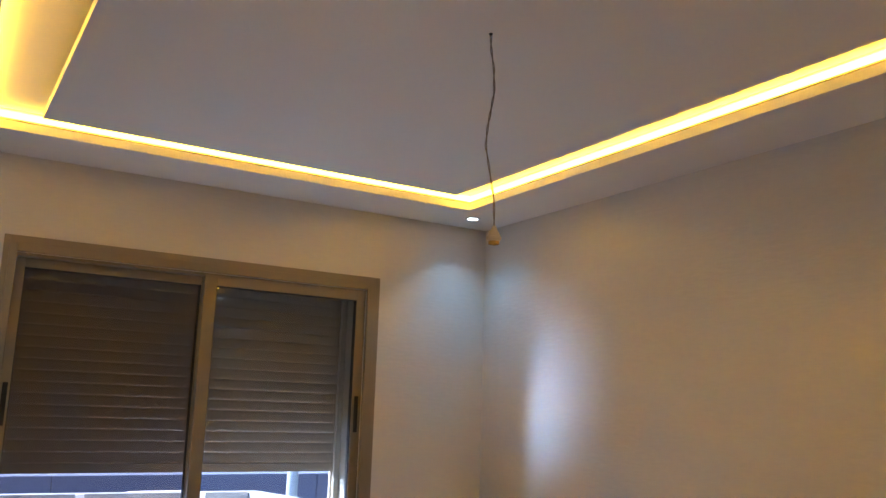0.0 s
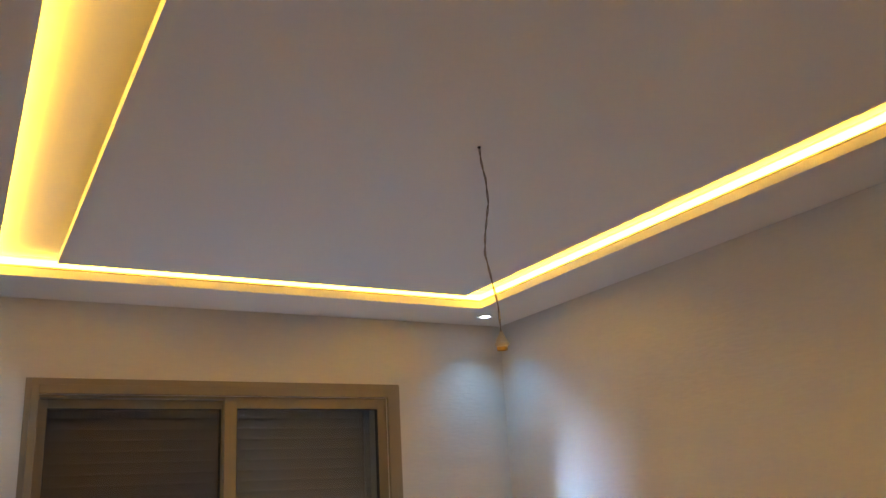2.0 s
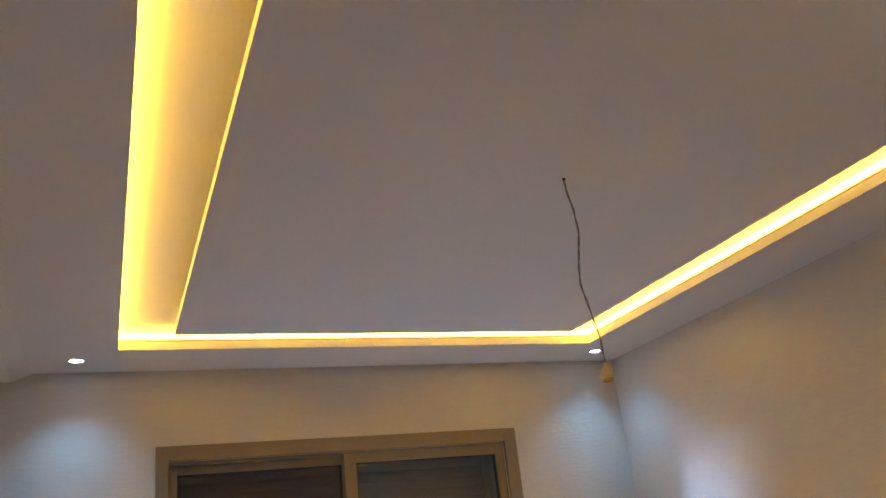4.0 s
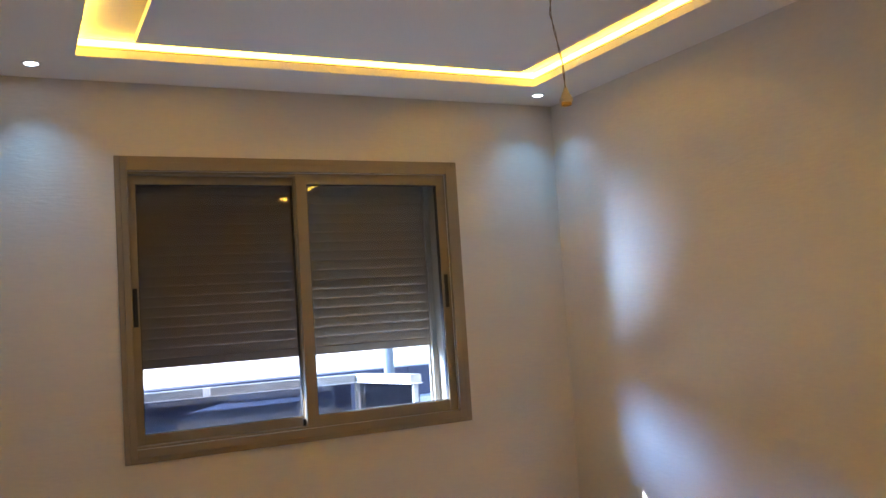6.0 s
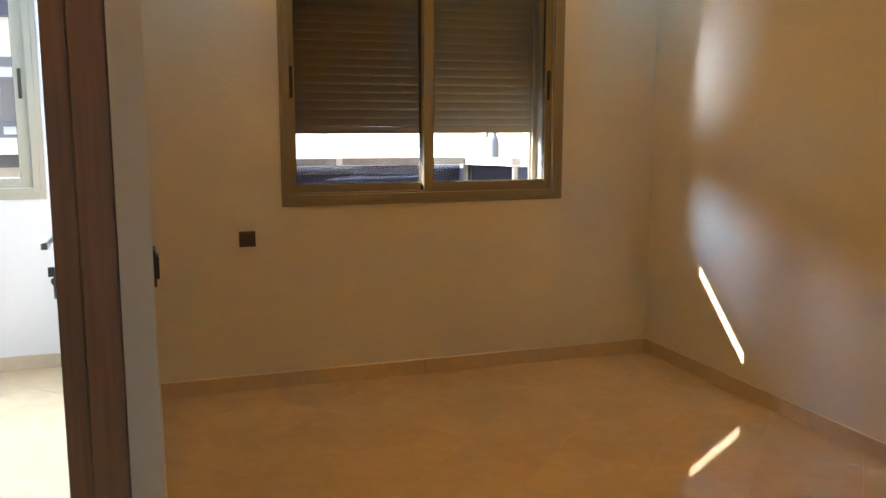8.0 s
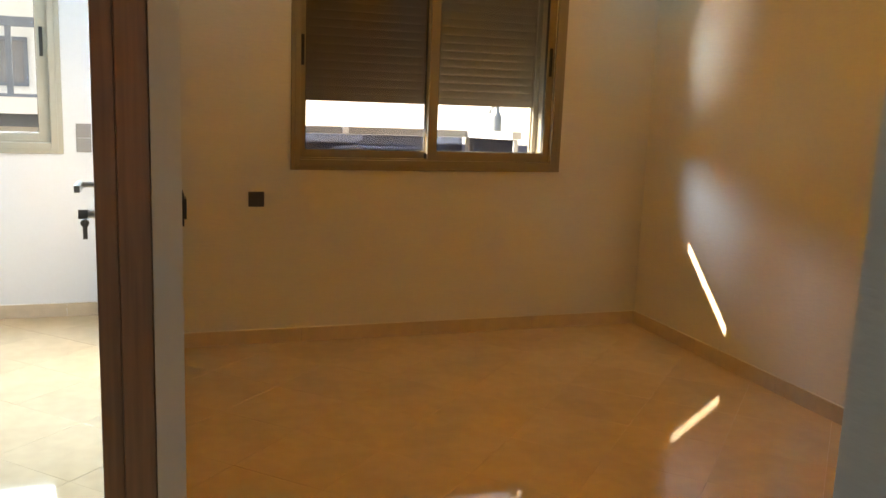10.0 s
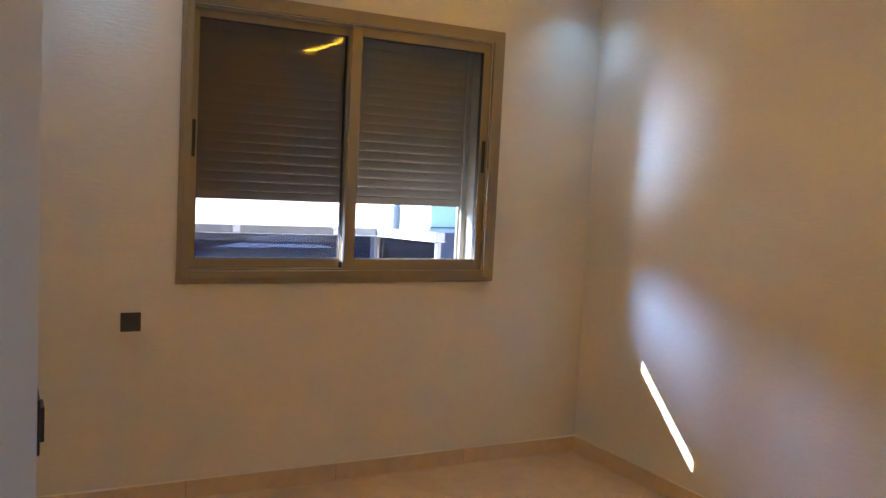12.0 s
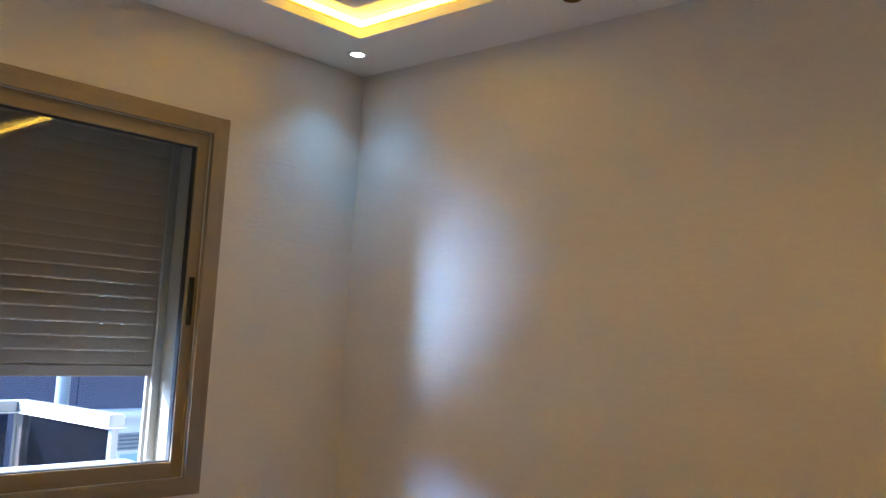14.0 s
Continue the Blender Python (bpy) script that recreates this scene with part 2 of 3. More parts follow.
def structure(name, boxes, mat, label, category):
    return tagged(boxes_part(name, boxes, mat), label, category, kind="structure")


# ---- the rooms ----
H = 2.414                 # underside of the plasterboard ceiling
WEST = -2.693             # east face of the partition
END = -2.38              # south end of the partition
SOUTH = -3.80            # room face of the south wall
TOP = 2.75
N2 = 0.75                # inside face of the next room's outer wall

# window openings: x0, x1, z0, z1
W1 = (-2.039, -0.632, 0.965, 2.057)
W2 = (-4.60, -3.267, 0.977, 2.11)


def pierced(x0, x1, y0, y1, hole, z1=TOP):
    """The four blocks of a wall round a window opening."""
    a, b, c, d = hole
    return [((x0, y0, 0), (a, y1, z1)), ((b, y0, 0), (x1, y1, z1)), ((a, y0, 0), (b, y1, c)), ((a, y0, d), (b, y1, z1))]


structure("wall_north", pierced(-2.872, 0.2, 0.0, 0.24, W1), M_WALL, "pearl taupe painted wall with the shuttered window", "wall")
structure("wall_east", [((0.0, -6.4, 0), (0.2, 0.0, TOP))], M_WALL, "pearl taupe painted wall with brushed sheen", "wall")
structure("wall_west", [((-2.824, END, 0), (WEST, 0.0, TOP))], M_WALL, "painted partition between the two rooms", "wall")
structure("wall_south", [((-2.180, SOUTH - 0.055, 0), (0.0, SOUTH, TOP))], M_WALL, "painted wall beside the way out", "wall")
structure("wall_hall_south", [((-6.6, -6.6, 0), (0.2, -6.4, TOP))], M_PLASTER, "plain white plastered hall wall", "wall")
structure("wall_hall_west", [((-6.8, -6.6, 0), (-6.6, 1.0, TOP))], M_PLASTER, "plain white plastered wall", "wall")
structure("wall_next_room_north", pierced(-6.6, -2.66, N2, N2 + 0.24, W2), M_PLASTER, "white plastered wall with an open window", "wall")
structure("wall_next_room_east", [((-2.872, 0.24, 0), (-2.66, N2, TOP))], M_PLASTER, "white plastered return wall", "wall")
structure("wall_next_room_south", [((-6.6, END, 0), (-3.80, END + 0.14, TOP)), ((-3.80, END, 2.12), (-2.872, END + 0.14, TOP))], M_PLASTER,
          "white plastered wall with a doorway", "wall")

# unseen slab, added so no sky light leaks in over the ceilings
structure("sky_block_slab", [((-6.8, -6.6, TOP), (0.2, N2 + 0.24, TOP + 0.15))], M_PLASTER, "added unseen slab above the ceilings that blocks sky light", "roof")

# floor: grout bed, tiles come last
structure("floor", [((-6.8, -6.6, -0.12), (0.2, N2 + 0.24, -0.0016))], M_GROUT, "beige grout bed under the diagonal tiles", "floor")


# ---- ceiling with a lit cove ----
CX0, CX1, CY0, CY1 = -2.230, -0.305, -3.48, -0.320      # edge of the border
PX0, PX1, PY0, PY1 = -2.050, -0.492, -3.29, -0.508        # floating panel
EDGE_X = -2.534


def ring(lo, hi, z0, z1, inner_lo, inner_hi):
    return [((lo[0], lo[1], z0), (inner_lo[0], hi[1], z1)), ((inner_hi[0], lo[1], z0), (hi[0], hi[1], z1)),
            ((inner_lo[0], lo[1], z0), (inner_hi[0], inner_lo[1], z1)), ((inner_lo[0], inner_hi[1], z0), (inner_hi[0], hi[1], z1))]


LEDGE = 0.008
LIP, DEEP = 0.030, 0.072
bm = bmesh.new()
for lo, hi in ring((EDGE_X, SOUTH), (0, 0), H, H + LIP, (CX0, CY0), (CX1, CY1)):
    add_box(bm, lo, hi)
for lo, hi in ring((EDGE_X, SOUTH), (0, 0), H + LIP, H + DEEP, (CX0 - LEDGE, CY0 - LEDGE), (CX1 + LEDGE, CY1 + LEDGE)):
    add_box(bm, lo, hi)
add_box(bm, (EDGE_X, SOUTH, H + DEEP), (0, 0, H + 0.2))
add_box(bm, (PX0, PY0, H), (PX1, PY1, H + 0.028))
add_box(bm, (PX0 + 0.2, PY0 + 0.2, H + 0.028), (PX1 - 0.2, PY1 - 0.2, H + DEEP))
tagged(part("ceiling", bm, M_CEILING), "white plasterboard ceiling with a floating panel and lit cove", "ceiling", kind="structure")

bm = bmesh.new()
prof = [(EDGE_X, H + 0.05), (EDGE_X, H - 0.003), (EDGE_X - 0.06, H - 0.03), (-6.6, H - 0.03), (-6.6, H + 0.05)]
for y0, y1 in ((END, 0.0),):
    prof2 = [p if p[0] > -6 else (WEST, p[1]) for p in prof]
    a = [bm.verts.new((x, y0, z)) for x, z in prof2]
    b = [bm.verts.new((x, y1, z)) for x, z in prof2]
    for i in range(5):
        bm.faces.new((a[i], a[(i + 1) % 5], b[(i + 1) % 5], b[i]))
    bm.faces.new(a), bm.faces.new(b[::-1])
a = [bm.verts.new((x, SOUTH, z)) for x, z in prof]
b = [bm.verts.new((x, END, z)) for x, z in prof]
for i in range(5):
    bm.faces.new((a[i], a[(i + 1) % 5], b[(i + 1) % 5], b[i]))
bm.faces.new(a), bm.faces.new(b[::-1])
add_box(bm, (-6.6, -6.4, H - 0.03), (0.0, SOUTH, H + 0.05))
add_box(bm, (-6.6, END + 0.14, H), (-2.823, N2, H + 0.05))
tagged(part("ceiling_hall", bm, M_CEILING), "plain white ceiling of the hall and next room", "ceiling", kind="structure")


# warm strips on the outer wall of the cove, just above its lip
def led_strip(x0, y0, x1, y1, bare=False):
    strip = thing("led_strip", ((x0 + x1) / 2, (y0 + y1) / 2, H + LIP), "warm yellow LED strip hidden in the ceiling cove", "light strip", "cove strips")
    hx, hy = abs(x1 - x0) / 2, abs(y1 - y0) / 2
    box_part("tape", (-max(hx, 0.003), -max(hy, 0.003), 0.002), (max(hx, 0.003), max(hy, 0.003), 0.008), M_LEDTAPE, strip)
    if bare:
        bm = bmesh.new()
        for k in range(int(2 * hx / 0.0167)):
            cx = -hx + 0.0085 + 0.0167 * k
            add_box(bm, (cx - 0.0042, -0.003, 0.010), (cx + 0.0042, 0.006, 0.030))
        part("chips", bm, M_CHIP, strip, "row of glowing warm chips")
        return strip
    box_part("diffuser", (-max(hx, 0.003), -max(hy, 0.003), 0.0085), (max(hx, 0.003), max(hy, 0.003), 0.032), M_LED, strip, "glowing warm yellow diffuser")
    return strip


IN = 0.0045
led_strip(CX0 - IN, CY1 + IN, CX1 + IN, CY1 + IN)
led_strip(CX0 - IN, CY0 - IN, CX1 + IN, CY0 - IN, True)
led_strip(CX0 - IN, CY0, CX0 - IN, CY1)
led_strip(CX1 + IN, CY0, CX1 + IN, CY1)


def downlight(x, y):
    d = thing("downlight", (x, y, H), "round white recessed ceiling spotlight, switched on", "spotlight", "ceiling spotlights")
    bm = bmesh.new()
    prev = None
    for r, z in ((0.0225, 0.002), (0.0235, -0.003), (0.031, -0.005), (0.036, -0.003), (0.037, 0.0)):
        loop = [bm.verts.new((r * math.cos(a), r * math.sin(a), z)) for a in [2 * math.pi * i / 32 for i in range(32)]]
        if prev:
            for i in range(32):
                bm.faces.new((prev[i], prev[(i + 1) % 32], loop[(i + 1) % 32], loop[i]))
        prev = loop
    part("rim", bm, M_RIM, d, smooth=True)
    bm = bmesh.new()
    add_cyl(bm, (0, 0, -0.0035), (0, 0, -0.001), 0.0232, sides=32)
    part("lens", bm, M_DISC, d, "glowing cool white lens")
    return d


for sx, sy in ((-0.201, -0.190), (-2.369, -0.190), (-0.201, -3.61), (-2.369, -3.61)):
    downlight(sx, sy)


# ---- window with sliding sashes and roller shutter ----
def frame_ring(x0, x1, z0, z1, w, y0, y1, bevel=0.0015):
    """Four profiles butted into a frame."""
    return [((x0, y0, z0), (x0 + w, y1, z1)), ((x1 - w, y0, z0), (x1, y1, z1)), ((x0 + w, y0, z0), (x1 - w, y1, z0 + w)), ((x0 + w, y0, z1 - w), (x1 - w, y1, z1))]


def sliding_sash(parent, x0, x1, z0, z1, y, wl, wr, wz, handle_left, mat, glazing=M_GLASS):
    """A glazed sash: four profiles, gaskets, a pane and a recessed pull."""
    d = 0.034
    for nm, lo, hi in (("stile", (x0, y, z0), (x0 + wl, y + d, z1)), ("stile", (x1 - wr, y, z0), (x1, y + d, z1)),
                       ("rail", (x0 + wl, y, z0), (x1 - wr, y + d, z0 + wz)), ("rail", (x0 + wl, y, z1 - wz), (x1 - wr, y + d, z1))):
        box_part(nm, lo, hi, mat, parent, bevel=0.002)
    boxes_part("gasket", frame_ring(x0 + wl - 0.001, x1 - wr + 0.001, z0 + wz - 0.001, z1 - wz + 0.001, 0.004, y + 0.006, y + d - 0.006), M_RUBBER, parent)
    pane = box_part("pane", (x0 + wl - 0.004, y + 0.015, z0 + wz - 0.004), (x1 - wr + 0.004, y + 0.019, z1 - wz + 0.004), glazing, parent)
    pane.visible_shadow = False
    hx = x0 + wl / 2 if handle_left else x1 - wr / 2
    bm = bmesh.new()
    add_box(bm, (hx - 0.009, y - 0.006, 1.438), (hx + 0.009, y + 0.001, 1.592), 0.0028)
    pull = part("pull", bm, M_BLACK, parent, "black recessed pull handle")
    box_part("grip", (hx - 0.004, y - 0.009, 1.455), (hx + 0.004, y - 0.005, 1.573), M_RUBBER, pull)


def stepped_frame(parent, x0, x1, z0, z1, hole, mat):
    """Architrave on the wall with two shallow steps, and the lining in the opening."""
    a, b, c, d = hole
    for nm, y0, g0, g1 in (("outer", -0.014, 0.0, 0.45), ("inner", -0.020, 0.42, 1.0)):
        l, r, lo, hi = a - x0, x1 - b, c - z0, z1 - d
        xa, xb, za, zb = x0 + l * g0, x1 - r * g0, z0 + lo * g0, z1 - hi * g0
        ia, ib, ic, id_ = x0 + l * g1, x1 - r * g1, z0 + lo * g1, z1 - hi * g1
        for lo_, hi_ in (((xa, y0, za), (ia, -0.002, zb)), ((ib, y0, za), (xb, -0.002, zb)), ((ia, y0, za), (ib, -0.002, ic)), ((ia, y0, id_), (ib, -0.002, zb))):
            box_part("architrave", lo_, hi_, mat, parent, bevel=0.0025)


WIN = thing("window_1", (0, 0, 0), "taupe aluminium sliding window, closed, with a half-lowered shutter", "window", kind="structure")
stepped_frame(WIN, -2.085, -0.572, 0.911, 2.116, W1, M_ALU)
boxes_part("track", [((W1[0], 0.004, W1[2] - 0.0), (W1[1], 0.10, W1[2] + 0.008)), ((W1[0], 0.004, W1[3] - 0.010), (W1[1], 0.10, W1[3])),
                     ((W1[0], 0.004, W1[2] + 0.008), (W1[0] + 0.006, 0.10, W1[3] - 0.010)), ((W1[1] - 0.006, 0.004, W1[2] + 0.008), (W1[1], 0.10, W1[3] - 0.010))], M_ALU, WIN)
sliding_sash(WIN, -1.350, -0.636, 0.971, 2.053, 0.006, 0.050, 0.036, 0.043, False, M_ALU)
sliding_sash(WIN, -2.035, -1.290, 0.971, 2.053, 0.054, 0.034, 0.060, 0.040, True, M_ALU, M_GLASS_DIM)
box_part("latch", (-1.364, 0.020, 0.975), (-1.353, 0.032, 1.003), M_BLACK, WIN)
for lx0, lx1 in ((W1[0], W1[0] + 0.004), (W1[1] - 0.004, W1[1])):
    box_part("lining", (lx0, 0.1005, W1[2] + 0.005), (lx1, 0.236, W1[3] - 0.001), M_ALU, WIN, "taupe lining of the reveal")

# roller shutter outside the sashes
SHY, PITCH, SHB = 0.200, 0.0433, 1.298
shutter = thing("roller_shutter", (0, SHY, SHB), "grey-brown roller shutter, lowered two thirds, with light slots", "shutter")


def slat_mesh(x0, x1):
    bm = bmesh.new()
    arc = [(-0.0040, 0.0), (-0.0052, 0.006), (-0.0057, 0.018), (-0.0053, 0.032), (-0.0042, 0.0416), (0.004, 0.0416), (0.004, 0.0)]
    a = [bm.verts.new((x0, y, z)) for y, z in arc]
    b = [bm.verts.new((x1, y, z)) for y, z in arc]
    for i in range(len(arc)):
        bm.faces.new((a[i], a[(i + 1) % len(arc)], b[(i + 1) % len(arc)], b[i]))
    bm.faces.new(a), bm.faces.new(b[::-1])
    return mesh_from("slat", bm, M_SLAT)


SX0, SX1 = -2.028, -0.652
slat_data = slat_mesh(SX0, SX1)
COUNT = 18
slots = random.Random(4)
for i in range(COUNT):
    s = new("slat", slat_data)
    s.parent = shutter
    s.location = (0, 0, i * PITCH)
    # web between this slat and the next: open slots in the slack rows
    bm = bmesh.new()
    z0, z1 = i * PITCH + 0.0395, (i + 1) * PITCH + 0.0010
    runs = {0: [(-2.02, -1.92), (-1.72, -1.36), (-1.35, -0.68)], 12: [(-1.62, -1.36), (-1.22, -0.95)]}.get(i, [])
    if 1 <= i <= 5:
        runs = [(-1.78, -1.71), (-1.57, -1.36), (-1.35, -0.68)] if i < 5 else [(-1.57, -1.40), (-1.30, -0.70)]
    slack = 1 <= i <= 5 or bool(runs)
    if not runs:
        runs = [(-2.02, -1.36), (-1.35, -0.68)]
    cuts = [SX0]
    for ra, rb in runs:
        x = ra
        while x < rb:
            if slots.random() > (0.12 if slack else 0.35):
                w = slots.uniform(0.008, 0.0125)
                cuts += [x, x + w]
            x += 0.0335
    cuts.append(SX1)
    for xa, xb in zip(cuts[::2], cuts[1::2]):
        add_box(bm, (xa, -0.001, z0), (xb, 0.001, z1))
    add_box(bm, (SX0, -0.0024, z0), (SX1, -0.0012, z0 + (0.0031 if slack else 0.0035)))
    part("slot_web", bm, M_SLAT, shutter)
box_part("end_slat", (SX0, -0.008, -0.036), (SX1, 0.006, -0.0002), M_SLAT, shutter, bevel=0.002)
for gx0, gx1 in ((W1[0] + 0.005, SX0 + 0.012), (SX1 - 0.012, W1[1] - 0.005)):
    boxes_part("guide", [((gx0, -0.026, W1[2] - SHB + 0.01), (gx1, -0.012, W1[3] - SHB - 0.001)), ((gx0, 0.012, W1[2] - SHB + 0.01), (gx1, 0.026, W1[3] - SHB - 0.001))],
               M_GUIDE, shutter, "pale guide rail", bevel=0.002)
structure("window_sill", [((W1[0] + 0.005, 0.101, W1[2] - 0.03), (W1[1] - 0.005, 0.36, W1[2] + 0.004))], M_SILL, "white polished marble outer sill", "sill")


# ---- socket and switches ----
def plate(name, place, turn, mat, label, category, gangs=1, thick=0.009, half=0.030):
    p = new(name)
    p.matrix_world = pose(*place, 0, 0, turn)
    tagged(p, label, category)
    for g in range(gangs):
        z = g * 0.079
        bm = bmesh.new()
        add_box(bm, (-0.039, -thick, z - 0.0385), (0.039, 0.0, z + 0.0385), 0.002)
        fr = part("cover", bm, mat, p)
        bm = bmesh.new()
        add_box(bm, (-half, -0.0115, z - half), (half, -thick + 0.0005, z + half), 0.0012)
        part("insert", bm, mat, fr)
    return p


plate("wall_socket", (-2.2555, 0, 0.7595), 0, M_PLATE, "square dark brown plastic socket on the wall", "socket")
plate("light_switch", (WEST, -2.31, 1.028), 90, M_BLACK, "black plastic switch on the partition wall", "switch", 1, 0.0055, 0.024)
plate("wall_switch", (-3.104, N2, 0.967), 0, M_GREYPLATE, "grey double wall socket beside the open window", "switch", 2)


# ---- pendant lampholder ----
pendant = thing("pendant_lampholder", (-1.182, -1.788, 1.945), "bare ivory lampholder hanging from a kinked cable", "lampholder")
cu = bpy.data.curves.new("cable", "CURVE")
cu.dimensions, cu.bevel_depth, cu.bevel_resolution = "3D", 0.0012, 2
pts = [(0, 0, 0.022), (0.0014, 0.0059, 0.09), (-0.0136, 0.004, 0.155), (-0.0302, -0.0017, 0.215), (-0.0354, -0.0155, 0.255), (-0.0255, -0.0127, 0.30), (-0.018, -0.014, 0.345),
       (-0.034, -0.034, 0.395), (-0.054, -0.050, 0.435), (-0.060, -0.056, 0.468)]
for off in (0.0, 1.0):
    sp = cu.splines.new("BEZIER")
    sp.bezier_points.add(len(pts) * 3 - 3)
    for i in range(len(pts) * 3 - 2):
        j, f = divmod(i, 3)
        p = Vector(pts[j]).lerp(Vector(pts[min(j + 1, len(pts) - 1)]), f / 3)
        a = 1.3 * i + math.pi * off
        bp_ = sp.bezier_points[i]
        bp_.co = p + Vector((math.cos(a), math.sin(a), 0)) * 0.0016
        bp_.handle_left_type = bp_.handle_right_type = "AUTO"
cable_ob = new("cable_curve", cu)
cable_mesh = bpy.data.meshes.new_from_object(cable_ob.evaluated_get(bpy.context.evaluated_depsgraph_get()))
bpy.data.objects.remove(cable_ob)
cable_mesh.materials.clear()
cable_mesh.materials.append(M_CABLE)
cab = new("cable", cable_mesh)
cab.parent = pendant
cab["label"] = "thin twisted brown cable"


def lathe(rows, sides=24):
    bm = bmesh.new()
    prev = None
    for r, z in rows:
        r *= 0.84
        loop = [bm.verts.new((r * math.cos(2 * math.pi * i / sides), r * math.sin(2 * math.pi * i / sides), z)) for i in range(sides)]
        if prev:
            for i in range(sides):
                bm.faces.new((prev[i], prev[(i + 1) % sides], loop[(i + 1) % sides], loop[i]))
        prev = loop
    return bm


part("cap", lathe([(0.003, 0.025), (0.0058, 0.0245), (0.0072, 0.018), (0.0115, 0.012), (0.0158, 0.003), (0.0164, 0.0)]), M_HOLDER, pendant, smooth=True)
part("skirt", lathe([(0.0164, -0.0005), (0.0205, -0.002), (0.0208, -0.007), (0.0170, -0.009), (0.0162, -0.0125)]), M_HOLDER, pendant, smooth=True)
part("contact_ring", lathe([(0.0156, -0.0115), (0.0158, -0.019), (0.014, -0.0195), (0.0135, -0.009), (0.002, -0.008)]), M_BRASS, pendant, "brass screw ring", smooth=True)
bm = bmesh.new()
add_cyl(bm, (-0.060, -0.056, 0.4645), (-0.060, -0.056, 0.4685), 0.0035, 0.0045)
part("ceiling_grommet", bm, M_BLACK, pendant)


# ---- doorway between hall and next room ----
DX = -2.758
door = thing("door_1", (-2.875, END, 0), "dark brown wooden door standing open into the next room", "door", kind="structure")
box_part("jamb", (0.0, -0.014, 0), (0.047, -0.001, 2.20), M_WOOD, door, bevel=0.003)
box_part("casing", (0.0468, -0.022, 0), (DX + 2.875, -0.001, 2.20), M_WOOD, door, bevel=0.004)
box_part("casing", (-0.873 - 0.135, -0.022, 0), (-0.873, -0.001, 2.20), M_WOOD, door, bevel=0.003)
box_part("casing", (-0.873, -0.022, 2.08), (0.0, -0.001, 2.20), M_WOOD, door, bevel=0.003)
leaf = box_part("leaf", (0.004, 0.02, 0.008), (0.044, 0.74, 2.06), M_WOOD, door, bevel=0.002)


def lever(side, y, z):
    bm = bmesh.new()
    x = 0.004 if side < 0 else 0.044
    add_box(bm, (x + side * 0.008 if side < 0 else x, y - 0.02, z - 0.02), (x if side < 0 else x + 0.008, y + 0.02, z + 0.02), 0.002)
    add_cyl(bm, (x, y, z), (x + side * 0.082, y, z), 0.008)
    add_box(bm, (x + side * 0.078 - 0.008, y - 0.12, z - 0.010), (x + side * 0.078 + 0.008, y + 0.01, z + 0.010), 0.003)
    return bm


handle = part("lever_handle", lever(-1, 0.63, 1.02), M_CHROME, leaf, "brushed steel lever handle")
bm = bmesh.new()
add_cyl(bm, (0.004, 0.63, 0.935), (-0.056, 0.63, 0.935), 0.012)
add_box(bm, (-0.003, 0.612, 0.915), (0.004, 0.648, 0.955), 0.002)
lock = part("lock", bm, M_CHROME, leaf, "steel lock cylinder")
bm = bmesh.new()
add_box(bm, (-0.082, 0.628, 0.922), (-0.054, 0.632, 0.948))
add_cyl(bm, (-0.0650, 0.6295, 0.909), (-0.0650, 0.6315, 0.909), 0.012)
add_box(bm, (-0.0710, 0.6290, 0.862), (-0.0590, 0.6318, 0.900))
add_cyl(bm, (-0.0650, 0.6305, 0.895), (-0.0650, 0.6305, 0.932), 0.0022)
part("keys", bm, M_KEYS, leaf, "small keys hanging in the lock")

# white return of the partition and its twin at the south wall
structure("trim_return", [((DX + 0.0006, END - 0.03, 0), (WEST - 0.001, END - 0.0005, TOP))], M_PLASTER, "pale plastered end of the partition", "trim")
frame2 = thing("door_frame", (-2.180, SOUTH - 0.055, 0), "dark brown wooden door frame on the hall side", "door frame", kind="structure")
box_part("casing", (0.004, -0.12, 0), (0.13, -0.001, 2.20), M_WOOD, frame2, bevel=0.003)


# ---- next room's window ----
win2 = thing("window_2", (0, N2, 0), "beige aluminium sliding window with its shutter raised", "window", kind="structure")
stepped_frame(win2, W2[0] - 0.06, W2[1] + 0.06, W2[2] - 0.06, W2[3] + 0.06, W2, M_ALU_PALE)
boxes_part("track", [((W2[0], 0.002, W2[2] - 0.001), (W2[1], 0.10, W2[2] + 0.014)), ((W2[0], 0.002, W2[3] - 0.014), (W2[1], 0.10, W2[3] + 0.001)),
                     ((W2[0] - 0.001, 0.002, W2[2] + 0.014), (W2[0] + 0.014, 0.10, W2[3] - 0.014)), ((W2[1] - 0.014, 0.002, W2[2] + 0.014), (W2[1] + 0.001, 0.10, W2[3] - 0.014))], M_ALU_PALE, win2)
sliding_sash(win2, -3.95, -3.273, 0.982, 2.105, 0.006, 0.05, 0.055, 0.045, False, M_ALU_PALE, M_GLASS_COATED)
sliding_sash(win2, -4.594, -3.90, 0.982, 2.105, 0.050, 0.045, 0.05, 0.045, True, M_ALU_PALE, M_GLASS_COATED)


# ---- outside ----
structure("ground", [((-600, 0.99, -3.3), (600, 900, -3.2))], M_ASPHALT, "grey street that runs to the horizon", "ground")
structure("balcony_slab", [((-2.75, 0.241, 0.10), (-0.58, 1.32, 0.25))], M_GROUND, "pale concrete balcony slab", "balcony")

CORNER, RAIL_END, RAIL_FAR = Vector((-0.685, 1.15, 1.088)), Vector((-0.658, 0.40, 1.114)), Vector((-2.70, 1.24, 1.092))
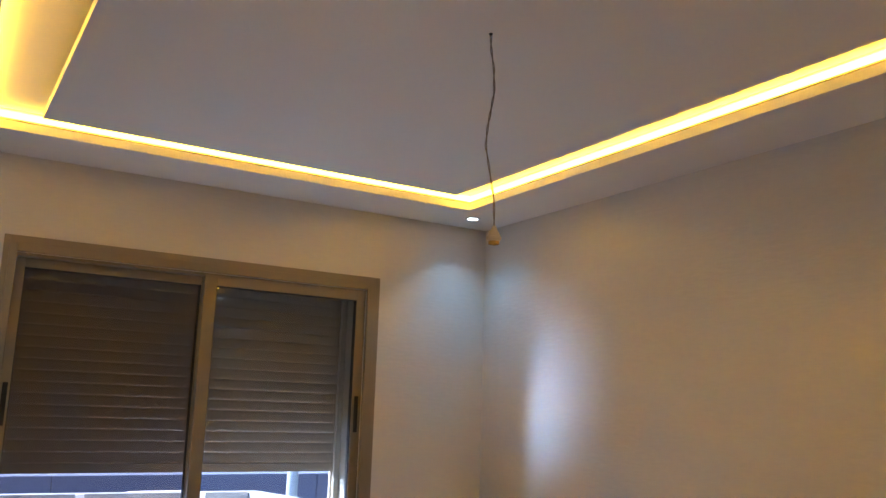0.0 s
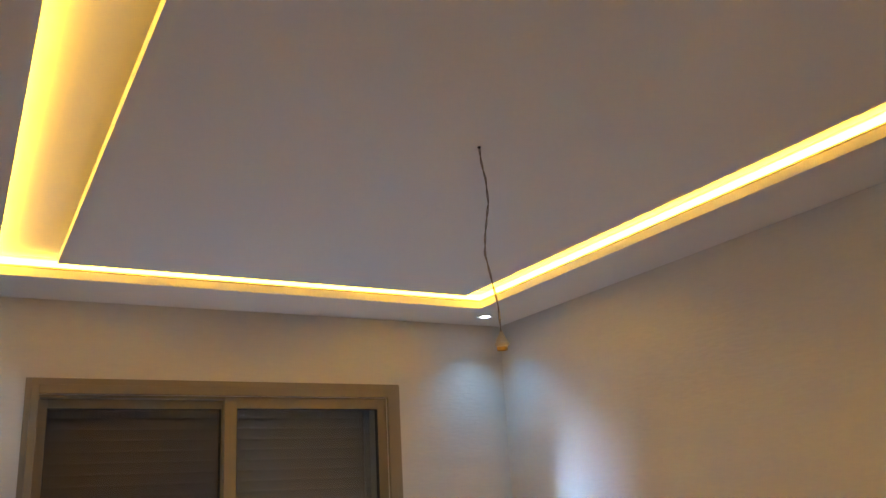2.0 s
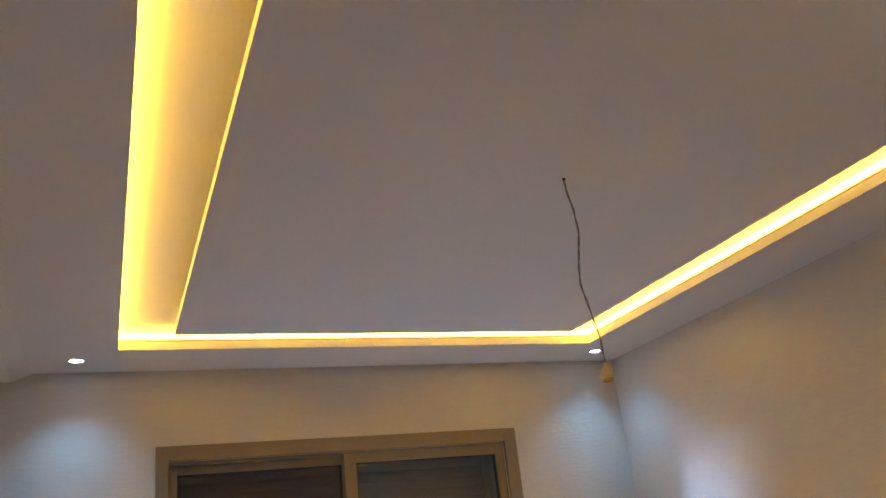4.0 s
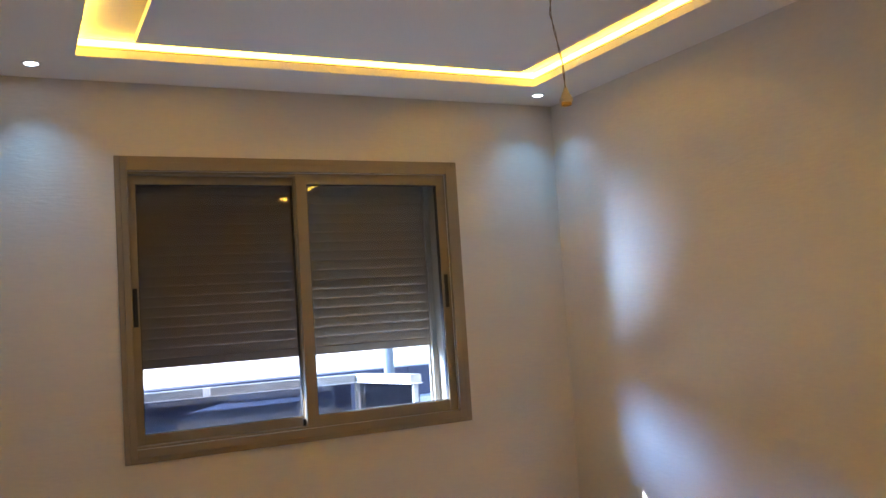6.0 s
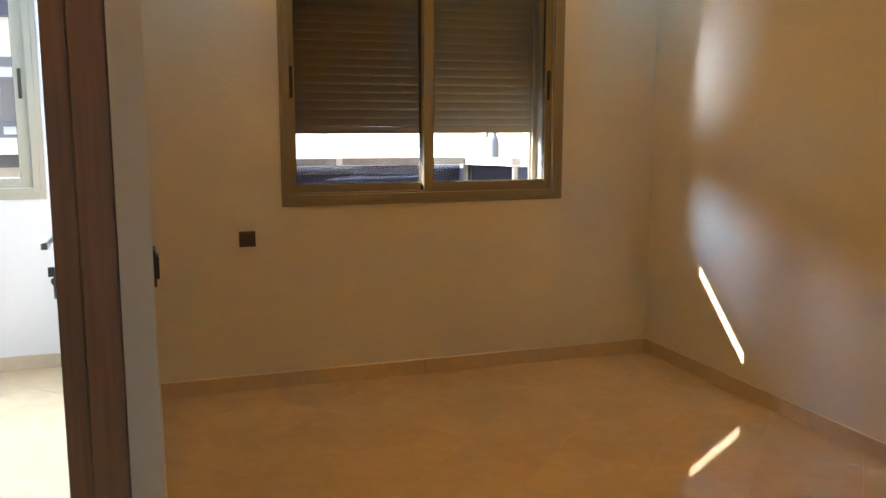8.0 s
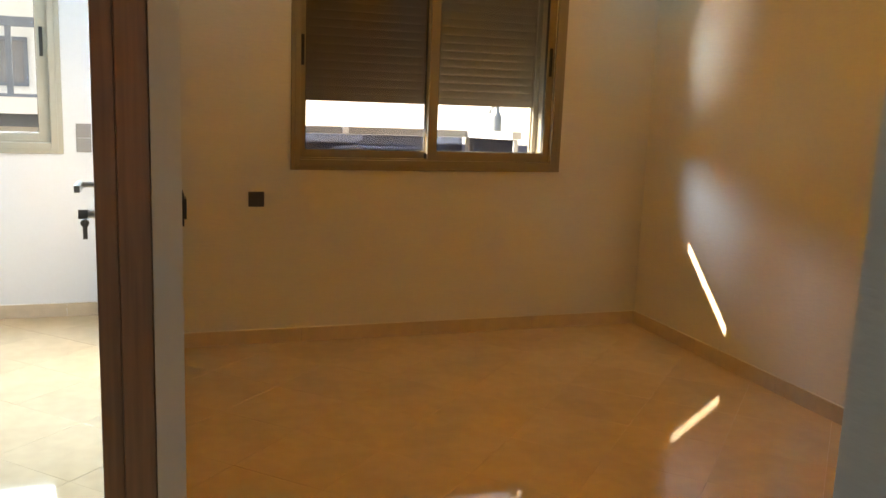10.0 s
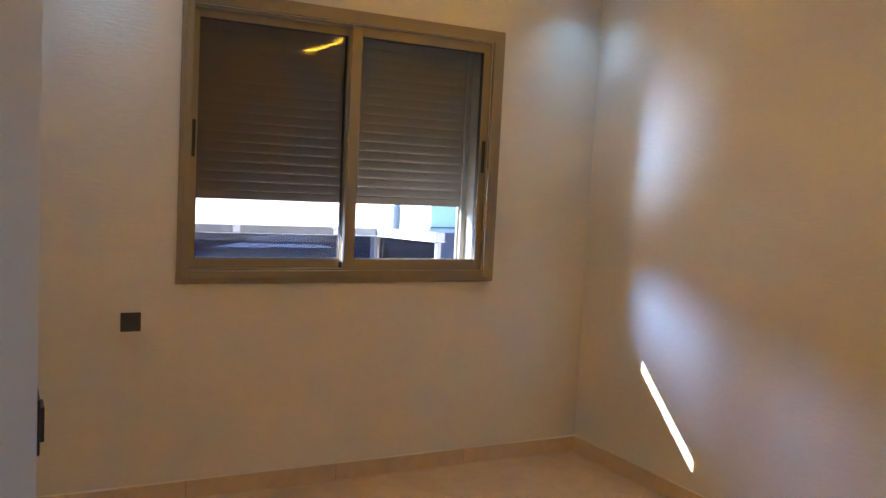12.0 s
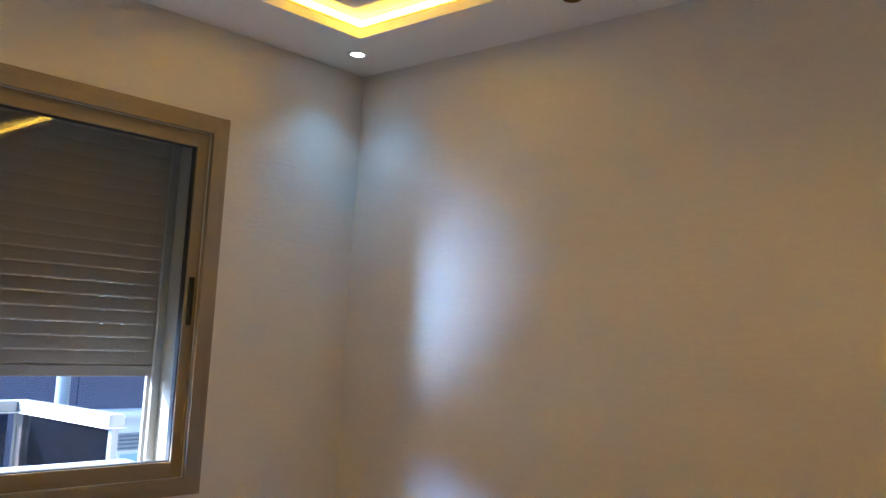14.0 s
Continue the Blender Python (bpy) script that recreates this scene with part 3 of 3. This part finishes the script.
balustrade = thing("balustrade", (CORNER.x, CORNER.y, 0.25), "balcony balustrade with weathered pale rail and smoked glass panels", "balustrade")


def rail_run(a, b, wide, gap_a, gap_b):
    """A rectangular handrail between two points of its top edge, with a smoked panel under it."""
    base = Vector((CORNER.x, CORNER.y, 0.25))
    ln = (b - a).length
    turn = (b - a).to_track_quat("X", "Z").to_matrix().to_4x4()
    place = Matrix.Translation(a - base) @ turn
    bm = bmesh.new()
    add_box(bm, (0, -wide / 2, -0.044), (ln, wide / 2, 0), 0.004)
    rail = part("handrail", bm, M_RAIL, balustrade, "pale metal handrail with scuffed film")
    rail.matrix_local = place
    # lip in a whiter colour than the rail, so the lower edge reads as lit
    box_part("lip", (0, -wide / 2 - 0.006, -0.0475), (ln, wide / 2 + 0.006, -0.0442), M_COPING, rail, "lower lip, whitened to look lit")
    bm = bmesh.new()
    add_box(bm, (gap_a, -0.006, 0.06 - a.z + 0.25), (ln - gap_b, 0.006, -0.046))
    part("panel", bm, M_PANEL, balustrade, "dark smoked glass").matrix_local = place


rail_run(CORNER + Vector((0, 0.03, 0)), RAIL_END, 0.060, 0.05, 0.03)
rail_run(RAIL_FAR, CORNER + Vector((-0.031, 0, 0)), 0.060, 0.03, 0.02)


def rail_post(x, y, half, top, mat, label=""):
    return box_part("post", (x - CORNER.x - half, y - CORNER.y - half, 0), (x - CORNER.x + half, y - CORNER.y + half, top), mat, balustrade, label, bevel=0.004)


corner_post = rail_post(CORNER.x, CORNER.y - 0.004, 0.020, 0.792, M_RAIL, "pale ribbed corner post")
bm = bmesh.new()
for dx in (-0.026, 0.027):
    add_cyl(bm, (dx, -0.012, 0), (dx, -0.012, 0.79), 0.0065, sides=12)
part("rib", bm, M_RAIL, corner_post, smooth=True)
box_part("film", (-0.014, -0.0262, 0.0), (0.004, -0.0245, 0.735), M_FILM, corner_post, "torn pinkish film")
box_part("clamp", (-0.030, -0.030, 0.745), (0.030, -0.0245, 0.788), M_RAIL, corner_post, bevel=0.002)
rail_post(RAIL_END.x, RAIL_END.y + 0.02, 0.013, 0.815, M_RAIL)
rail_post(RAIL_FAR.x + 0.02, RAIL_FAR.y, 0.020, 0.796, M_RAIL)
for px, py in ((-1.548, -0.002), (-0.965, -0.028)):
    box_part("bracket", (px - 0.020 - CORNER.x, py, 0.797), (px + 0.020 - CORNER.x, py + 0.012, 0.842), M_COPING, balustrade, "white rail joint", bevel=0.002)

roof_unit = thing("rooftop_unit", (-1.2, 1.56, -3.2), "grey mauve rooftop housing with a stepped ribbed top", "roof unit")
bm = bmesh.new()
plan = [(-0.39, 0.0), (0.40, 0.0), (0.40, 0.54), (-0.03, 0.48)]
low = [bm.verts.new((x, y, 0)) for x, y in plan]
high = [bm.verts.new((x, y, 4.128)) for x, y in plan]
bm.faces.new(low), bm.faces.new(high)
for i in range(4):
    bm.faces.new((low[i], low[(i + 1) % 4], high[(i + 1) % 4], high[i]))
bmesh.ops.bevel(bm, geom=bm.edges[:], offset=0.006, segments=2, affect="EDGES")
part("housing", bm, M_HOUSING, roof_unit)
for k in range(4):
    bm = bmesh.new()
    z0, x0 = 4.130 + 0.0215 * k, -0.10 + 0.022 * k
    ring_pts = [(x0, 0.30 + 0.012 * k), (0.40, 0.30 + 0.012 * k), (0.40, 0.47), (x0 + 0.10, 0.46)]
    low = [bm.verts.new((x, y, z0)) for x, y in ring_pts]
    high = [bm.verts.new((x, y, z0 + 0.0195)) for x, y in ring_pts]
    bm.faces.new(low), bm.faces.new(high)
    for i in range(4):
        bm.faces.new((low[i], low[(i + 1) % 4], high[(i + 1) % 4], high[i]))
    part("rib", bm, M_HOUSING, roof_unit, "grey ribbed sheet")

pole = thing("street_pole", (0.36, 3.2, -3.2), "pale blue-grey painted metal street pole with a sleeve", "pole")
bm = bmesh.new()
add_cyl(bm, (0, 0, 0), (0, 0, 7), 0.020, 0.018)
part("shaft", bm, M_POLE, pole, smooth=True)
bm = bmesh.new()
add_cyl(bm, (0, 0, 0), (0, 0, 4.34), 0.046, 0.044)
add_cyl(bm, (0, 0, 4.34), (0, 0, 4.39), 0.044, 0.020)
part("sleeve", bm, M_POLE, pole, smooth=True)
bm = bmesh.new()
add_cyl(bm, (-0.005, 0, 4.47), (-0.075, 0, 4.40), 0.009)
add_box(bm, (-0.085, -0.01, 4.365), (-0.067, 0.01, 4.41), 0.003)
part("bracket", bm, M_POLE, pole)


def building(name, x0, x1, y0, y1, z1, mat, label, rows, cols):
    """A street house with window openings that have frames and sills."""
    b = thing(name, ((x0 + x1) / 2, y0, -3.2), label, "building")
    hw = (x1 - x0) / 2
    box_part("wall", (-hw, 0, 0), (hw, y1 - y0, z1 + 3.2), mat, b)
    box_part("roof", (-hw - 0.12, -0.12, z1 + 3.2), (hw + 0.12, y1 - y0, z1 + 3.295), M_COPING, b)
    for r in range(rows):
        for c in range(cols):
            wx = -hw + (c + 0.5) * 2 * hw / cols
            wz = 0.9 + 3.0 * r
            win = boxes_part("window", frame_ring(wx - 0.62, wx + 0.62, wz, wz + 1.3, 0.06, -0.05, -0.002), M_RENDER, b)
            box_part("pane", (wx - 0.56, -0.02, wz + 0.06), (wx + 0.56, -0.004, wz + 1.24), M_STREETGLASS, win)
            box_part("sill", (wx - 0.7, -0.12, wz - 0.06), (wx + 0.7, -0.003, wz - 0.002), M_RENDER, win)
    return b


street = building("street_building", -14, 9, 9, 9.7, -0.045, M_RENDER, "long white house with a dark blue upper band", 1, 9)
box_part("shutter_box", (6.18, -0.07, 2.71), (7.60, -0.002, 2.94), M_GREYROOF, street, "grey ribbed shutter box")
boxes_part("shutter_rib", [((6.19, -0.078, 2.735 + 0.055 * k), (7.59, -0.0705, 2.75 + 0.055 * k)) for k in range(4)], M_NAVY, street)
upper = boxes_part("window", frame_ring(6.18, 7.60, 1.60, 2.708, 0.05, -0.06, -0.002) + [((6.56, -0.062, 1.65), (6.68, -0.003, 2.658))], M_COPING, street)
for px0, px1 in ((6.23, 6.56), (6.68, 7.55)):
    box_part("pane", (px0, -0.03, 1.65), (px1, -0.006, 2.658), M_PALEBLUE, upper, "pale glazed pane")
band = thing("facade_band", (-2.5, 9.3, 0.052), "dark blue cladding band on the white house", "cladding")
for k in range(12):
    box_part("panel", (-11.4 + 1.9 * k, -0.05, 0.0), (-11.4 + 1.9 * k + 1.89, 0.4, 0.472), M_NAVY, band)
    if k < 9:
        box_part("lower_panel", (-11.4 + 1.9 * k, -0.47, -1.2), (-11.4 + 1.9 * k + 1.89, -0.43, 0.10), M_NAVY, band)
# added backdrop: its sunlit roof makes the white strip above the blue band
backdrop = thing("white_backdrop", (0.0, 9.75, -3.2), "added wide low white backdrop with a flat pale roof", "building")
bm = bmesh.new()
plan = [(-3.3, 0), (4.0, 0), (59.5, 110), (-3.3, 110)]
low = [bm.verts.new((x, y, 0)) for x, y in plan]
high = [bm.verts.new((x, y, 3.716)) for x, y in plan]
bm.faces.new(low), bm.faces.new(high)
for i in range(4):
    bm.faces.new((low[i], low[(i + 1) % 4], high[(i + 1) % 4], high[i]))
part("backdrop_block", bm, M_RENDER, backdrop)
loft = thing("blue_house", (6.4, 11.0, -3.2), "pale blue rendered house beside the white backdrop", "building")
box_part("wall", (-1.72, 0, 0), (1.8, 1.15, 6.2), M_PALEBLUE, loft)
box_part("plinth", (-1.74, -0.04, 3.695), (1.82, -0.001, 3.72), M_NAVY, loft, "dark blue plinth strip")
box_part("roof", (-1.80, -0.1, 6.201), (1.9, 1.2, 6.35), M_RENDER, loft)
for wx in (-0.6, 0.9):
    win = boxes_part("window", frame_ring(wx - 0.45, wx + 0.45, 4.6, 5.7, 0.06, -0.05, -0.002), M_RENDER, loft)
    box_part("pane", (wx - 0.39, -0.02, 4.66), (wx + 0.39, -0.004, 5.64), M_STREETGLASS, win)

# white house with a balcony, opposite the next room's window
house = thing("balcony_house", (-6.2, 10.0, -3.2), "tall white house with a balcony across the street", "building")
box_part("wall", (-5.0, -1.2, 3.525), (2.4, -0.02, 5.88), M_COPING, house)
box_part("roof", (-5.2, -1.3, 5.881), (2.6, -0.02, 6.6), M_NAVY, house)
box_part("ledge", (-5.0, -1.5, 3.89), (2.4, -1.201, 4.06), M_STEEL, house)
box_part("balcony_slab", (-5.0, -2.3, 4.09), (2.4, -1.201, 4.299), M_COPING, house)
boxes_part("window", frame_ring(0.3, 1.88, 4.43, 5.09, 0.05, -1.25, -1.201), M_STEEL, house)
box_part("pane", (0.35, -1.235, 4.48), (1.83, -1.204, 5.04), M_STREETGLASS, house)
box_part("top_rail", (-5.0, -2.28, 5.17), (2.4, -2.2, 5.29), M_STEEL, house)
box_part("bottom_rail", (-5.0, -2.27, 4.30), (2.4, -2.22, 4.34), M_STEEL, house)
for k in range(8):
    box_part("baluster", (-4.41 + 0.88 * k, -2.265, 4.341), (-4.41 + 0.88 * k + 0.07, -2.225, 5.169), M_STEEL, house)

# ---- skirting ----
def skirting(a, b):
    """Marble skirting in lengths of about 0.6 m, from a to b along a wall."""
    a, b = Vector((*a, 0)), Vector((*b, 0))
    ln = (b - a).length
    run = thing("baseboard", a, "beige marble skirting along the wall", "baseboard", kind="structure")
    run.rotation_euler = (0, 0, math.atan2(b.y - a.y, b.x - a.x))
    n = max(1, round(ln / 0.6))
    for i in range(n):
        box_part("skirting_piece", (i * ln / n + 0.0008, 0.0004, 0), ((i + 1) * ln / n - 0.0008, 0.011, 0.075), M_SKIRT, run, bevel=0.002)
    # pale strip on the top edge of the whole run
    box_part("top_strip", (0.001, 0.0004, 0.0752), (ln - 0.001, 0.0085, 0.0785), M_SKIRT_TOP, run, "pale strip along the top edge", bevel=0.001)


skirting((-0.011, 0), (WEST, 0))
skirting((0, SOUTH), (0, 0))
skirting((WEST, 0), (WEST, END))
skirting((-2.180, SOUTH), (-0.012, SOUTH))
skirting((-2.66, N2), (-6.6, N2))

# ---- diagonal floor tiles ----
TILE = 0.375
bm = bmesh.new()
h = TILE / 2 - 0.0006
add_box(bm, (-h, -h, -0.012), (h, h, 0.0), 0.0004)
tile_data = mesh_from("tile", bm, M_TILE)
floor_ob = bpy.data.objects["floor"]
U = Vector((1, 1, 0)).normalized()
V = Vector((1, -1, 0)).normalized()
V0 = 0.56 / math.sqrt(2) + TILE / 2
spots = []
for i in range(-30, 31):
    for j in range(-30, 31):
        p = U * (i * TILE) + V * (V0 + j * TILE)
        if -6.95 < p.x < 0.3 and -6.75 < p.y < N2 + 0.35:
            near = (p - Vector((-1.6, -1.8, 0))).length
            spots.append((near, i, j, p))
spots.sort(key=lambda s_: s_[0])
EDGES = ((0.1, 0, 1, 0), (-6.7, 0, -1, 0), (0, N2 + 0.12, 0, 1), (0, -6.5, 0, -1))


def trim_tile(bm):
    """Cuts tiles off under the outer walls."""
    for ex, ey, nx, ny in EDGES:
        bmesh.ops.bisect_plane(bm, geom=bm.verts[:] + bm.edges[:] + bm.faces[:], plane_co=(ex, ey, 0), plane_no=(nx, ny, 0), clear_outer=True)


def inside(p):
    return -6.7 + 0.27 < p.x < 0.1 - 0.27 and -6.5 + 0.27 < p.y < N2 + 0.12 - 0.27


lay = random.Random(11)
turn45 = Matrix.Rotation(radians(45), 4, "Z")
for near, i, j, p in spots[:300]:
    if inside(p):
        t_ = new("tile", tile_data)
        t_.matrix_local = Matrix.Translation(p) @ pose(0, 0, 0, lay.uniform(-0.05, 0.05), lay.uniform(-0.05, 0.05), 45 + 90 * ((i * 7 + j * 3) % 4))
    else:
        bm = bmesh.new()
        add_box(bm, (-h, -h, -0.012), (h, h, 0.0))
        bmesh.ops.transform(bm, matrix=Matrix.Translation(p) @ turn45, verts=bm.verts[:])
        trim_tile(bm)
        if not bm.faces:
            bm.free()
            continue
        t_ = new("tile", mesh_from("tile_cut", bm, M_TILE))
    t_.parent = floor_ob
if len(spots) > 300:
    bm = bmesh.new()
    for near, i, j, p in spots[300:]:
        vs = add_box(bm, (-h, -h, -0.012), (h, h, 0.0))
        bmesh.ops.transform(bm, matrix=Matrix.Translation(p) @ turn45, verts=vs)
    trim_tile(bm)
    tagged(part("outer_tiles", bm, M_TILE, floor_ob), "far floor tiles", kind="stuff")
